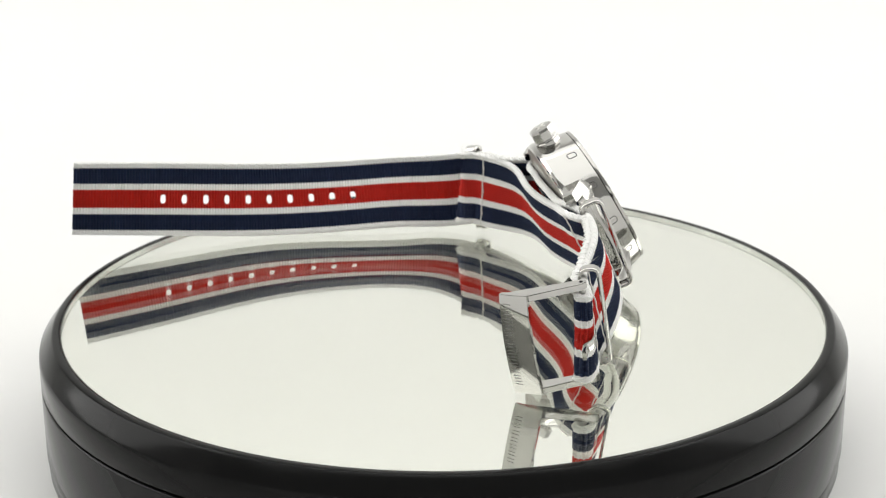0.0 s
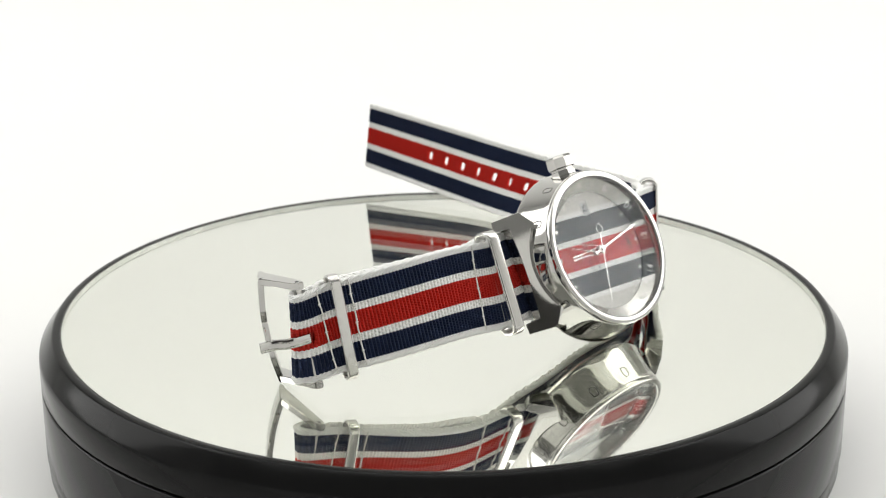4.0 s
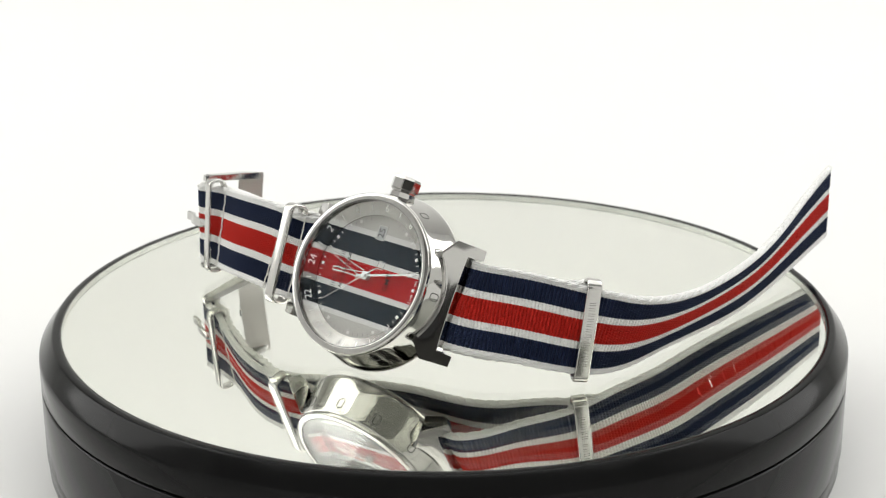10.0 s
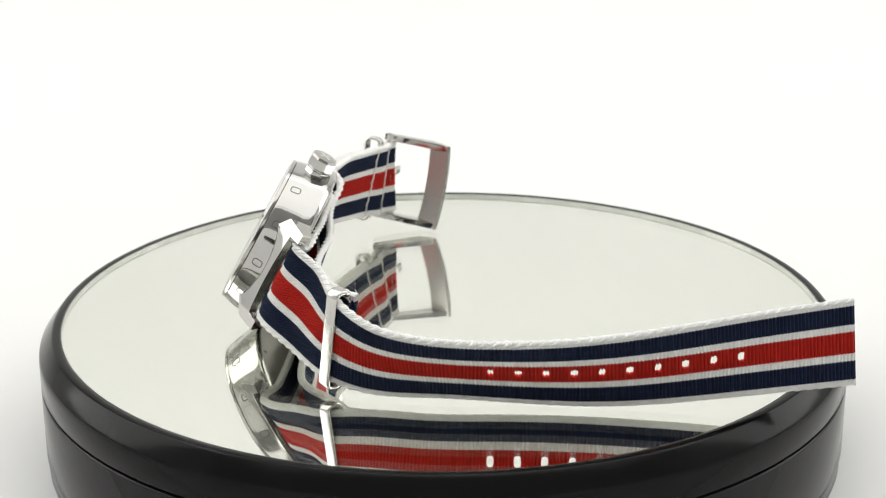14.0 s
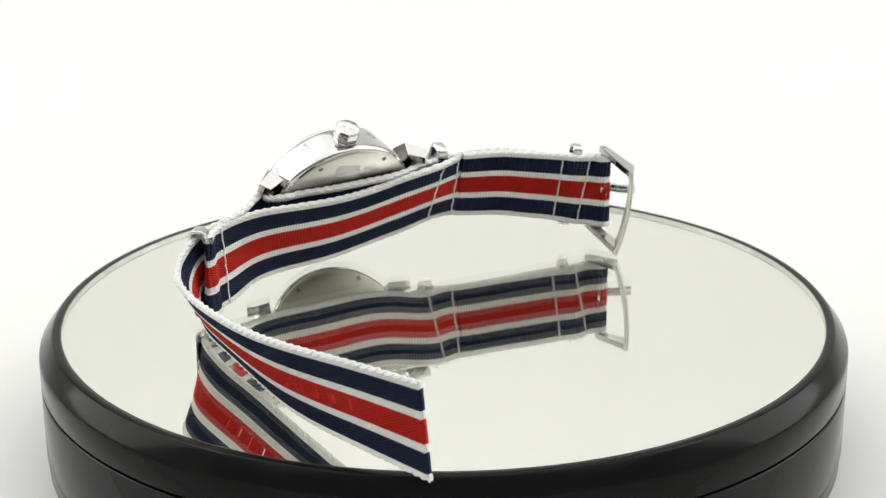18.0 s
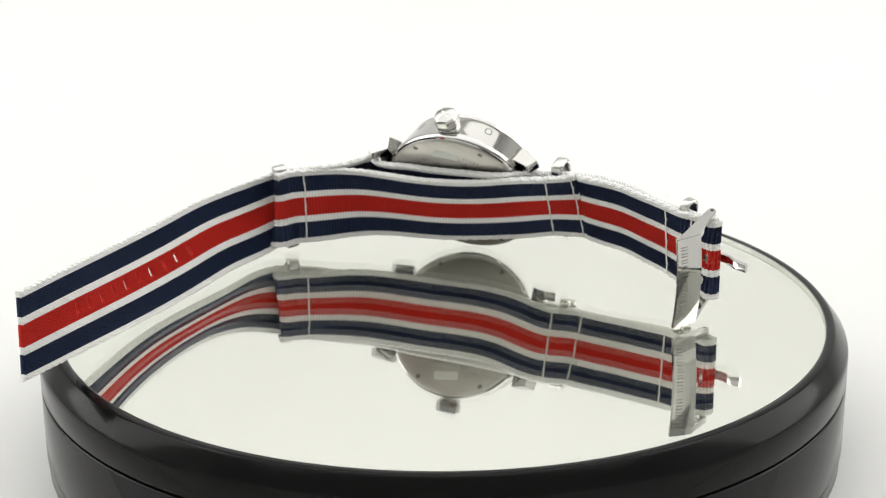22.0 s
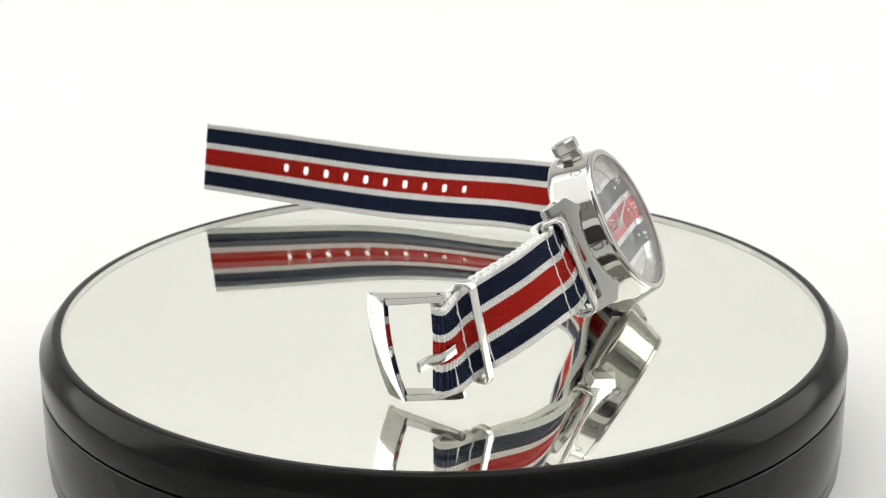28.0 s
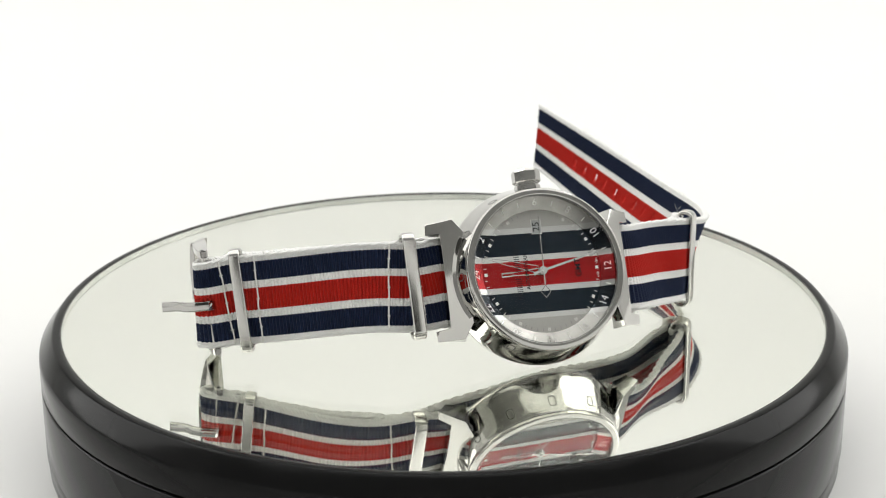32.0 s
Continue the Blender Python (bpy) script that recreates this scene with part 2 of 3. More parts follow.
def webbing_band(rows, shift=0.0, step=0.1, holes=(), s0=0.0):
    """A woven band: ribbed weft, thick twisted edges, punched holes. holes: lengths along it."""
    s, c, t, w, nrm = ribbon_frame(rows, step)
    V = np.array([0.0, 0.012, 0.021, 0.032, 0.044, 0.058, 0.072, 0.085, 0.14, 0.2, 0.26, 0.287, 0.295, 0.335, 0.37, 0.378, 0.437, 0.468, 0.5, 0.532, 0.563, 0.617, 0.625, 0.66, 0.7, 0.708, 0.74, 0.8, 0.86, 0.915, 0.928, 0.942, 0.956, 0.968, 0.979, 0.988, 1.0])
    bm = bmesh.new()
    uv = bm.loops.layers.uv.new("weave")
    front, back = [], []
    cut = set()
    half = 9
    jl, jr = 16, 20
    centres = [int(np.argmin(abs(s - h))) for h in holes]
    for i0 in centres:
        for i in range(i0 - half, i0 + half):
            for j in range(jl, jr):
                cut.add((i, j))
    for i in range(len(s)):
        rf, rb = [], []
        for j, v in enumerate(V):
            edge = min(v, 1 - v)
            e = max(0.0, 1 - edge / 0.075)
            pale = 0.29 < v < 0.375 or 0.62 < v < 0.705
            rib = (0.3 if pale else 0.52) * (abs(math.sin(math.pi * s[i] / 0.84)) ** 1.3 - 0.62) * (1 if edge > 0.075 else 0)
            rope = 0.2 * min(1, 1.6 * e) * math.sin(2 * math.pi * (s[i] / 2.7 + (1 if v < 0.5 else -1) * edge * 17))
            th = THICK / 2 * (math.sqrt(max(0.0, 1 - (1 - min(1, edge / 0.035)) ** 2)) if edge < 0.035 else 1) + 0.34 * min(1, 1.5 * e) * (1 if edge > 0.02 else 0.55)
            off = (0.5 - v) * (WIDTH + (0.15 * math.sin(2 * math.pi * s[i] / 2.7) if edge < 0.02 else 0))
            ds = 0.0
            for i0 in centres:
                if abs(i - i0) <= half and jl <= j <= jr:
                    a, b = (i - i0) / half, (j - 18) / 2.0
                    if max(abs(a), abs(b)) > 0.99:
                        q = max(1.0, (abs(a) ** 3 + abs(b) ** 3) ** (1 / 3.0))
                        off = -(b / q) * 1.32
                        ds = (a / q) * 0.85 - (s[i] - s[i0])
            p = c[i] + w[i] * off + t[i] * ds + nrm[i] * shift
            rf.append(bm.verts.new(p + nrm[i] * (th + rib + rope)))
            rb.append(bm.verts.new(p - nrm[i] * (th + rib + rope)) if 0 < j < len(V) - 1 else rf[-1])
        front.append(rf)
        back.append(rb)

    def face(vs, us):
        if len(set(vs)) < 3:
            return
        f = bm.faces.new(vs)
        f.smooth = True
        for lp, q in zip(f.loops, us):
            lp[uv].uv = q

    ns, nv = len(s), len(V)
    for i in range(ns - 1):
        for j in range(nv - 1):
            q = [(s[a] + s0, V[b]) for a, b in ((i, j), (i + 1, j), (i + 1, j + 1), (i, j + 1))]
            if (i, j) in cut:
                continue
            face([front[i][j], front[i + 1][j], front[i + 1][j + 1], front[i][j + 1]], q)
            bq = [back[i][j], back[i][j + 1], back[i + 1][j + 1], back[i + 1][j]]
            bu = [q[0], q[3], q[2], q[1]]
            seen, us = [], []
            for a, b in zip(bq, bu):
                if a not in seen:
                    seen.append(a)
                    us.append(b)
            if len(seen) >= 3:
                face(seen, us)
    for i, j in cut:
        for (di, dj), (p, q) in {(-1, 0): ((i, j), (i, j + 1)), (1, 0): ((i + 1, j + 1), (i + 1, j)), (0, -1): ((i + 1, j), (i, j)), (0, 1): ((i, j + 1), (i + 1, j + 1))}.items():
            if (i + di, j + dj) not in cut:
                face([front[p[0]][p[1]], front[q[0]][q[1]], back[q[0]][q[1]], back[p[0]][p[1]]], [(s[i] + s0, 0.5)] * 4)
    for i in (0, ns - 1):
        for j in range(nv - 1):
            vs = []
            for v in (front[i][j], front[i][j + 1], back[i][j + 1], back[i][j]):
                if v not in vs:
                    vs.append(v)
            face(vs, [(s[i] + s0, V[j] + 0.01)] * len(vs))
    bmesh.ops.recalc_face_normals(bm, faces=bm.faces)
    return bm


def sweep(path, section, closed=False, ups=None):
    """Sweeps a closed section (u, v) along path points; ups gives the v direction at each point."""
    bm = bmesh.new()
    n = len(path)
    pts = [Vector(p) for p in path]
    rings = []
    for i, p in enumerate(pts):
        if closed:
            t = (pts[(i + 1) % n] - pts[i - 1]).normalized()
        else:
            t = (pts[min(i + 1, n - 1)] - pts[max(i - 1, 0)]).normalized()
        v = Vector(ups[i]) if ups else Vector((0, 0, 1))
        v = (v - t * v.dot(t)).normalized()
        u = v.cross(t)
        rings.append([bm.verts.new(p + u * a + v * b) for a, b in section])
    m = len(section)
    for i in range(n if closed else n - 1):
        A, B = rings[i], rings[(i + 1) % n]
        for j in range(m):
            bm.faces.new([A[j], A[(j + 1) % m], B[(j + 1) % m], B[j]])
    if not closed:
        bm.faces.new(rings[0])
        bm.faces.new(rings[-1])
    bmesh.ops.recalc_face_normals(bm, faces=bm.faces)
    return bm


def rounded(w, h, r, k=4):
    """A rounded rectangle as a closed section."""
    out = []
    for cx, cy, a0 in ((w / 2 - r, h / 2 - r, 0), (-w / 2 + r, h / 2 - r, 90), (-w / 2 + r, -h / 2 + r, 180), (w / 2 - r, -h / 2 + r, 270)):
        for i in range(k + 1):
            a = radians(a0 + 90 * i / k)
            out.append((cx + r * math.cos(a), cy + r * math.sin(a)))
    return out


def merge(bm, other):
    me = bpy.data.meshes.new("tmp")
    other.to_mesh(me)
    other.free()
    bm.from_mesh(me)
    bpy.data.meshes.remove(me)


def put(bm, m):
    bmesh.ops.transform(bm, matrix=m, verts=bm.verts)
    return bm


# ---------------------------------------------------------------- studio
FLOOR = -0.0362
FRONT = -0.72           # the wall behind the camera
TILT_DOWN = math.atan2(EYE[2] - 0.01558, -EYE[1])


def studio():
    bm = bmesh.new()
    prof = [(-1.3, FLOOR), (0.75, FLOOR)] + [(0.75 + 0.6 * math.sin(radians(a)), FLOOR + 0.6 - 0.6 * math.cos(radians(a))) for a in range(10, 91, 10)] + [(1.35, 1.75)]
    cols = [[bm.verts.new((x * 1000, y * 1000, z * 1000)) for y, z in prof] for x in (-1.62, 1.62)]
    for i in range(len(prof) - 1):
        bm.faces.new([cols[0][i], cols[1][i], cols[1][i + 1], cols[0][i + 1]])
    tagged(part("backdrop", bm, PAPER, smooth=60), "seamless white paper backdrop sweeping up behind the turntable", "backdrop", kind="structure")
    for nm, at, sz in (("wall_west", (-1.65, -0.1, 0.83), (0.1, 3.0, 1.74)), ("wall_east", (1.65, -0.1, 0.83), (0.1, 3.0, 1.74)), ("ceiling", (0, -0.1, 1.72), (3.4, 3.0, 0.1))):
        tagged(part(nm, box(*[v * 1000 for v in sz], at=[v * 1000 for v in at]), WALL), "plain pale studio " + ("ceiling" if nm == "ceiling" else "wall"), nm.split("_")[0], kind="structure")
    # added out of view: white below bounces light onto the strap
    tagged(part("wall_south", box(3200, 100, 540, (0, 1000 * FRONT - 50, 1000 * FLOOR + 270)), WALL), "unseen white lower wall, added to fill light from the front", "wall", kind="structure")
    # added dark above it, so dial and steel reflect less light
    tagged(part("wall_south_upper", box(3200, 100, 1180, (0, 1000 * FRONT - 50, 1000 * FLOOR + 1130)), GREY), "unseen dark grey upper wall, added to darken dial and steel reflections", "wall", kind="structure")


studio()


def studio_camera():
    """The black camera on its tripod, which the polished case mirrors."""
    cm = new("studio_camera")
    tagged(cm, "black photo camera on a tripod facing the turntable", "camera")
    blk = mat("black_camera_body", (0.02, 0.02, 0.021), 0.45, bump=0.0002, scale=600)
    back = Matrix.Translation([v * 1000 for v in EYE]) @ Matrix.Rotation(-TILT_DOWN, 4, "X")     # y runs along the view
    bm = put(box(135, 60, 80, (0, -135, 0), 6), back)
    merge(bm, put(box(48, 44, 26, (0, -132, 49), 7), back))
    part("body", bm, blk, cm)
    part("lens", put(lathe([(0, 0), (30, 0), (32, 3), (32, 84), (30, 87), (26, 87), (24, 82), (0, 80)], 48), back @ Matrix.Translation((0, -106, 0)) @ Matrix.Rotation(radians(-90), 4, "X")), blk, cm, "black lens barrel", smooth=30)
    # black flag added round the lens to darken what lugs and case reflect
    bm = bmesh.new()
    for sx, sz, x, z in ((170, 198, -120, -51), (170, 198, 120, -51), (70, 13, 0, 41.5), (70, 115, 0, -92.5)):
        merge(bm, put(box(sx, 3, sz, (x, -60, z)), back))
    part("lens_card", bm, mat("black_card", (0.03, 0.029, 0.027), 0.8, var=0.1, scale=30), cm, "unseen black card round the lens, added to darken reflections in the steel")
    foot = back @ Vector((0, -135, -40))
    part("tripod_head", box(60, 60, 34, (0, foot.y, foot.z - 12), 4), blk, cm)
    part("column", lathe([(0, 1000 * FLOOR + 30), (14, 1000 * FLOOR + 30), (14, foot.z - 20), (0, foot.z - 20)], 24), blk, cm, smooth=30).matrix_basis = Matrix.Translation((0, foot.y * MM, 0))
    for a in (90, 210, 330):
        v = Vector((math.cos(radians(a - 180)), math.sin(radians(a - 180)), 0))
        part("tripod_leg", sweep([Vector((0, foot.y, 95)) + v * 12, Vector((0, foot.y, 1000 * FLOOR + 1)) + v * 110], rounded(18, 18, 6, 3)), blk, cm, smooth=40)


# ---------------------------------------------------------------- turntable
def turntable():
    base = new("turntable")
    tagged(base, "round glossy black rotating display stand with a mirror top", "turntable")
    part("top_ring", lathe([(99.4, -6), (100.4, -6), (100.4, -0.25), (100.45, -0.05), (100.6, 0.04), (101.3, 0.06), (102.1, 0.0), (102.45, -0.12), (102.75, -0.36), (105.75, -4.05), (106.0, -4.5), (106.15, -5.1), (106.2, -5.8), (106.2, -11.2), (106.05, -11.5), (105.7, -11.65), (99, -11.65), (99, -6)], 220), RIM, base, "black bevelled rim", smooth=30)
    part("body", lathe([(0, -12.3), (105.7, -12.3), (106.05, -12.45), (106.2, -12.8), (106.2, -30.3), (106.05, -30.65), (105.7, -30.8), (0, -30.8)], 200), BLACK, base, "glossy black side band", smooth=50)
    part("foot", lathe([(0, -31.1), (105.5, -31.1), (105.8, -31.3), (105.8, -35.2), (105.2, -36.0), (0, -36.0)], 200), BLACK, base, "black base ring", smooth=50)
    part("bearing", lathe([(0, -31.3), (60, -31.3), (60, -11.5), (0, -11.5)], 48), BLACK, base)
    part("mirror_glass", lathe([(100.2, -0.93), (100.2, -0.12), (100.1, 0.0), (0, 0.0)], 200), PLATE, base, "clear glass of the mirror", smooth=35)
    part("glass_edge", lathe([(100.22, -0.95), (100.36, -0.95), (100.36, -0.2), (100.22, -0.2), (100.22, -0.95)], 200), EDGE, base, "pale ground edge of the mirror glass", smooth=35)
    part("seal", lathe([(100.21, -0.1), (100.23, 0.02), (100.5, 0.03), (100.5, -0.15), (100.21, -0.1)], 200), SEAL, base, "dark olive seal round the glass", smooth=30)
    part("silvering", lathe([(0, -1.5), (100.22, -1.5), (100.22, -0.95), (0, -0.95)], 160), MIRROR, base, "silver mirror backing", smooth=35)
    part("mirror_bed", lathe([(0, -11), (98.9, -11), (98.9, -1.6), (0, -1.6)], 96), BLACK, base, smooth=35)
    return base


TABLE = turntable()
studio_camera()


# ---------------------------------------------------------------- wristwatch
WATCH = new("wristwatch")
tagged(WATCH, "steel wristwatch with an unbuckled navy, white and red striped nylon strap", "wristwatch")

# the head: x to six o'clock, y to the crown, z out of the dial
C0 = Vector((24.85, -41.83, 24.86)) * MM
U6 = Vector((0.9577, 0.2857, -0.0335)).normalized()
U3 = Vector((-0.1117, 0.4767, 0.8720))
U3 = (U3 - U6 * U3.dot(U6)).normalized()
UN = U6.cross(U3)
HEAD = Matrix.Translation(C0) @ Matrix((U6, U3, UN)).transposed().to_4x4()
DIALM = HEAD @ Matrix.Translation((0, 0, -4.0 * MM))     # the dial lies deep under the crystal

ID = Matrix.Identity(4)


def text_mesh(name, words, size, material, parent, m, depth=0.0, label="", bold=0.0):
    cu = bpy.data.curves.new(name, "FONT")
    cu.body, cu.size, cu.align_x, cu.align_y, cu.extrude = words, size * MM, "CENTER", "CENTER", depth * MM
    cu.resolution_u = 4
    cu.offset = bold * MM
    tmp = bpy.data.objects.new(name, cu)
    me = bpy.data.meshes.new_from_object(tmp)
    bpy.data.objects.remove(tmp)
    bpy.data.curves.remove(cu)
    me.materials.clear()
    me.materials.append(material)
    ob = new(name, me)
    ob.parent = parent
    ob.matrix_basis = m
    if label:
        ob["label"] = label
    return ob


def share(name, src, parent, m):
    ob = new(name, src.data)
    ob.parent, ob.matrix_basis = parent, m
    return ob


# ---- case
case = part("case", lathe([(19.4, -1.05), (19.84, -1.05), (19.97, -1.15), (20.05, -1.4), (20.3, -2.6), (20.75, -4.6), (21.2, -6.8), (21.65, -8.8), (21.98, -10.1), (22.03, -10.6), (21.95, -11.1), (21.7, -11.55), (21.3, -11.8)], 220), STEEL, WATCH, "polished steel drum case", smooth=24, m=HEAD)
part("bezel", lathe([(18.2, -2.2), (18.2, -0.02), (18.25, 0.05), (18.34, 0.08), (19.0, 0.06), (19.6, 0.0), (19.74, -0.05), (19.83, -0.16), (19.86, -0.35), (19.88, -0.9), (19.75, -0.98), (19.4, -0.98)], 220), BEZEL, case, "polished steel bezel ring", smooth=50)
part("gasket", lathe([(18.02, -0.6), (18.19, -0.6), (18.19, 0.06), (18.02, 0.02)], 160), GASKET, case, "thin grey crystal gasket", smooth=30)
back = part("case_back", lathe([(21.35, -11.6), (21.1, -12.0), (20.6, -12.15), (14, -12.3), (13.6, -12.31), (13.2, -12.34), (0, -12.4)], 128), mat("satin_back_steel", (0.42, 0.405, 0.375), 0.36, 1.0, grain=0.06, scale=900), case, "satin steel case back", smooth=40)
screw0 = None
for k in range(6):
    a = radians(62 + 60 * k)
    at = Matrix.Translation((19.6 * math.cos(a) * MM, 19.6 * math.sin(a) * MM, -12.15 * MM)) @ pose(0, 0, 0, 180, 0, 40 * k)
    if screw0 is None:
        bm = lathe([(0, 0.12), (0.2, 0.12), (0.62, 0.12), (0.75, 0.04), (0.75, -0.3)], 20)
        screw0 = part("screw", bm, mat("dark_screw_steel", (0.2, 0.19, 0.175), 0.3, 1.0), case, "dark slotted screw", smooth=30, m=at)
        part("slot", box(1.2, 0.24, 0.08, (0, 0, 0.12)), DARK, screw0)
    else:
        sc = share("screw", screw0, case, at)
        share("slot", screw0.children[0], sc, ID)
part("label", put(box(7.4, 2.4, 0.06, bevel=0.02), Matrix.Translation((0.6, 15.5, -12.31)) @ Matrix.Rotation(radians(9), 4, 'Z')), mat("pale_label", (0.62, 0.64, 0.6), 0.5), case, "blank pale adhesive label")
ENGRAVED = mat("worn_engraving", (0.12, 0.118, 0.112), 0.5, 0.6)
FAINT = mat("faint_engraving", (0.3, 0.295, 0.28), 0.3, 1.0)
bm = bmesh.new()
for k in range(5):          # rows of small worn letters, as bars
    merge(bm, put(box(0.28 + 0.25 * (k % 2), 1.1, 0.02, (0, 0, 0)), Matrix.Translation((10.6 - 1.05 * k, 12.2 + 0.35 * k, -12.36)) @ Matrix.Rotation(radians(-30), 4, "Z")))
    merge(bm, put(box(0.28 + 0.25 * (k % 3 == 0), 1.1, 0.02, (0, 0, 0)), Matrix.Translation((-5.0 - 0.95 * k, 14.6 - 0.4 * k, -12.36)) @ Matrix.Rotation(radians(30), 4, "Z")))
part("engraved_mark", bm, FAINT, case)
for x, y in ((3.9, 11.5), (-4.5, 11.8), (10.5, 7.0), (-10.8, 7.2)):
    bm = bmesh.new()
    for q in range(4):      # worn emblem of four petals
        merge(bm, put(disc(0.62, 0.0, 14), Matrix.Translation((x, y, -12.37)) @ Matrix.Rotation(radians(90 * q + 40), 4, "Z") @ Matrix.Translation((0.85, 0, 0)) @ Matrix.Diagonal((1.1, 0.6, 1, 1))))
    part("engraved_mark", bm, FAINT, case)

# engraved marks round the side, at the hours
for k in range(12):
    a = 180 + 30 * k
    if a % 360 == 90:
        continue
    bm = sweep([(x, y, 0) for x, y in rounded(1.75, 2.5, 0.65, 4)], rounded(0.26, 0.05, 0.02, 1), closed=True)
    m = Matrix.Rotation(radians(a), 4, "Z") @ Matrix.Translation((20.6, 0, -3.9)) @ Matrix.Rotation(radians(90 - 12.4), 4, "Y") @ Matrix.Rotation(radians(90), 4, "Z")
    part("engraved_mark", put(bm, m), ENGRAVED, case)

# crown: octagonal, on a stepped neck
bm = lathe([(0, 22.4), (3.1, 22.4), (3.55, 22.7), (3.6, 25.1), (3.2, 25.7), (2.6, 25.85), (0, 25.9)], 8)
put(bm, Matrix.Rotation(radians(22.5), 4, "Z"))
bmesh.ops.bevel(bm, geom=[e for e in bm.edges if abs(e.verts[0].co.z - e.verts[1].co.z) > 1.5], offset=0.12, segments=2, affect="EDGES")
crown = part("crown", put(bm, Matrix.Translation((0, 0, -6.6)) @ Matrix.Rotation(radians(-90), 4, "X")), STEEL, case, "octagonal polished crown", smooth=22)
part("neck", put(put(lathe([(0, 20.6), (3.3, 20.6), (3.2, 21.8), (3.1, 21.9), (2.8, 21.95), (2.8, 22.2), (3.05, 22.25), (3.05, 22.5), (0, 22.5)], 8), Matrix.Rotation(radians(22.5), 4, "Z")), Matrix.Translation((0, 0, -6.6)) @ Matrix.Rotation(radians(-90), 4, "X")), STEEL, crown, smooth=20)
bm = bmesh.new()
for a in (45, -45):
    merge(bm, put(box(0.5, 3.4, 0.1), Matrix.Rotation(radians(a), 4, "Z")))
part("relief_mark", put(bm, Matrix.Translation((0, 25.92, -6.6)) @ Matrix.Rotation(radians(-90), 4, "X")), BRUSHED, crown)


# lugs: a yoke at each end, with two faceted horns and a bridge over the strap
def yoke():
    """A sloping, slightly crowned plate that hugs the case, with a low ridge, and a horn at each end that reaches out past the strap's edge and is cut back below."""
    bm = bmesh.new()

    def height(x, y):
        return -5.0 - 0.8 * (-x - 19.6) + 0.8 * (1 - (y / 14.0) ** 2)

    side = [((-18.6, 11.0), (-18.9, 11.0, -9.6)), ((-20.6, 14.65), (-19.2, 14.75, -10.8)), ((-26.2, 14.4), (-23.8, 14.0, -12.6)), ((-26.4, 11.8), (-24.2, 11.7, -12.8)), ((-23.4, 11.5), (-23.2, 11.5, -11.6))]
    turns = [radians(a) for a in range(27, -28, -3)]
    inner = [(-20.9 * math.cos(a), 20.9 * math.sin(a)) for a in turns]
    ridge = [(-21.9 * math.cos(a), 21.9 * math.sin(a)) for a in turns]
    outer = [(-23.4, 11.2 * math.sin(a) / math.sin(turns[0])) for a in turns]
    na = len(turns)
    fi = [bm.verts.new((x, y, height(x, y) - 0.7)) for x, y in inner]
    fr = [bm.verts.new((x, y, height(x, y))) for x, y in ridge]
    fo = [bm.verts.new((x, y, height(x, y))) for x, y in outer]
    ri = [bm.verts.new((x, y, -9.8)) for x, y in inner]
    ro = [bm.verts.new((x + 0.2, y, -10.4)) for x, y in outer]
    for k in range(na - 1):
        bm.faces.new([fi[k], fr[k], fr[k + 1], fi[k + 1]])
        bm.faces.new([fr[k], fo[k], fo[k + 1], fr[k + 1]])
        bm.faces.new([fo[k], ro[k], ro[k + 1], fo[k + 1]])
        bm.faces.new([ro[k], ri[k], ri[k + 1], ro[k + 1]])
        bm.faces.new([ri[k], fi[k], fi[k + 1], ri[k + 1]])
    for sg, k in ((1, 0), (-1, na - 1)):
        hf = [bm.verts.new((x, sg * y, height(x, y))) for (x, y), _ in side]
        hr = [bm.verts.new((x, sg * y, z)) for _, (x, y, z) in side]
        bm.faces.new([fi[k], fr[k], hf[1], hf[0]])
        bm.faces.new([fr[k], fo[k], hf[4], hf[3], hf[2], hf[1]])
        for q in range(4):
            bm.faces.new([hf[q], hf[q + 1], hr[q + 1], hr[q]])
        bm.faces.new([fi[k], hf[0], hr[0], ri[k]])
        bm.faces.new([fo[k], ro[k], hr[4], hf[4]])
        bm.faces.new([ri[k], hr[0], hr[1], hr[2], hr[3], hr[4], ro[k]])
    bmesh.ops.recalc_face_normals(bm, faces=bm.faces)
    bmesh.ops.bevel(bm, geom=[e for e in bm.edges if e.calc_face_angle(0) > 0.3], offset=0.09, segments=2, affect="EDGES", profile=0.5)
    return bm


lug = part("lug", yoke(), LUG, case, "faceted polished steel lug", smooth=14)
lug2 = share("lug", lug, case, Matrix.Rotation(math.pi, 4, "Z"))
lug2["label"] = "faceted polished steel lug"
bar = part("spring_bar", put(lathe([(0, -11.8), (0.6, -11.8), (0.6, 11.8), (0, 11.8)], 16), Matrix.Translation((-22.0, 0, -10.5)) @ Matrix.Rotation(radians(90), 4, "X")), BRUSHED, case, smooth=30)
share("spring_bar", bar, case, Matrix.Rotation(math.pi, 4, "Z"))

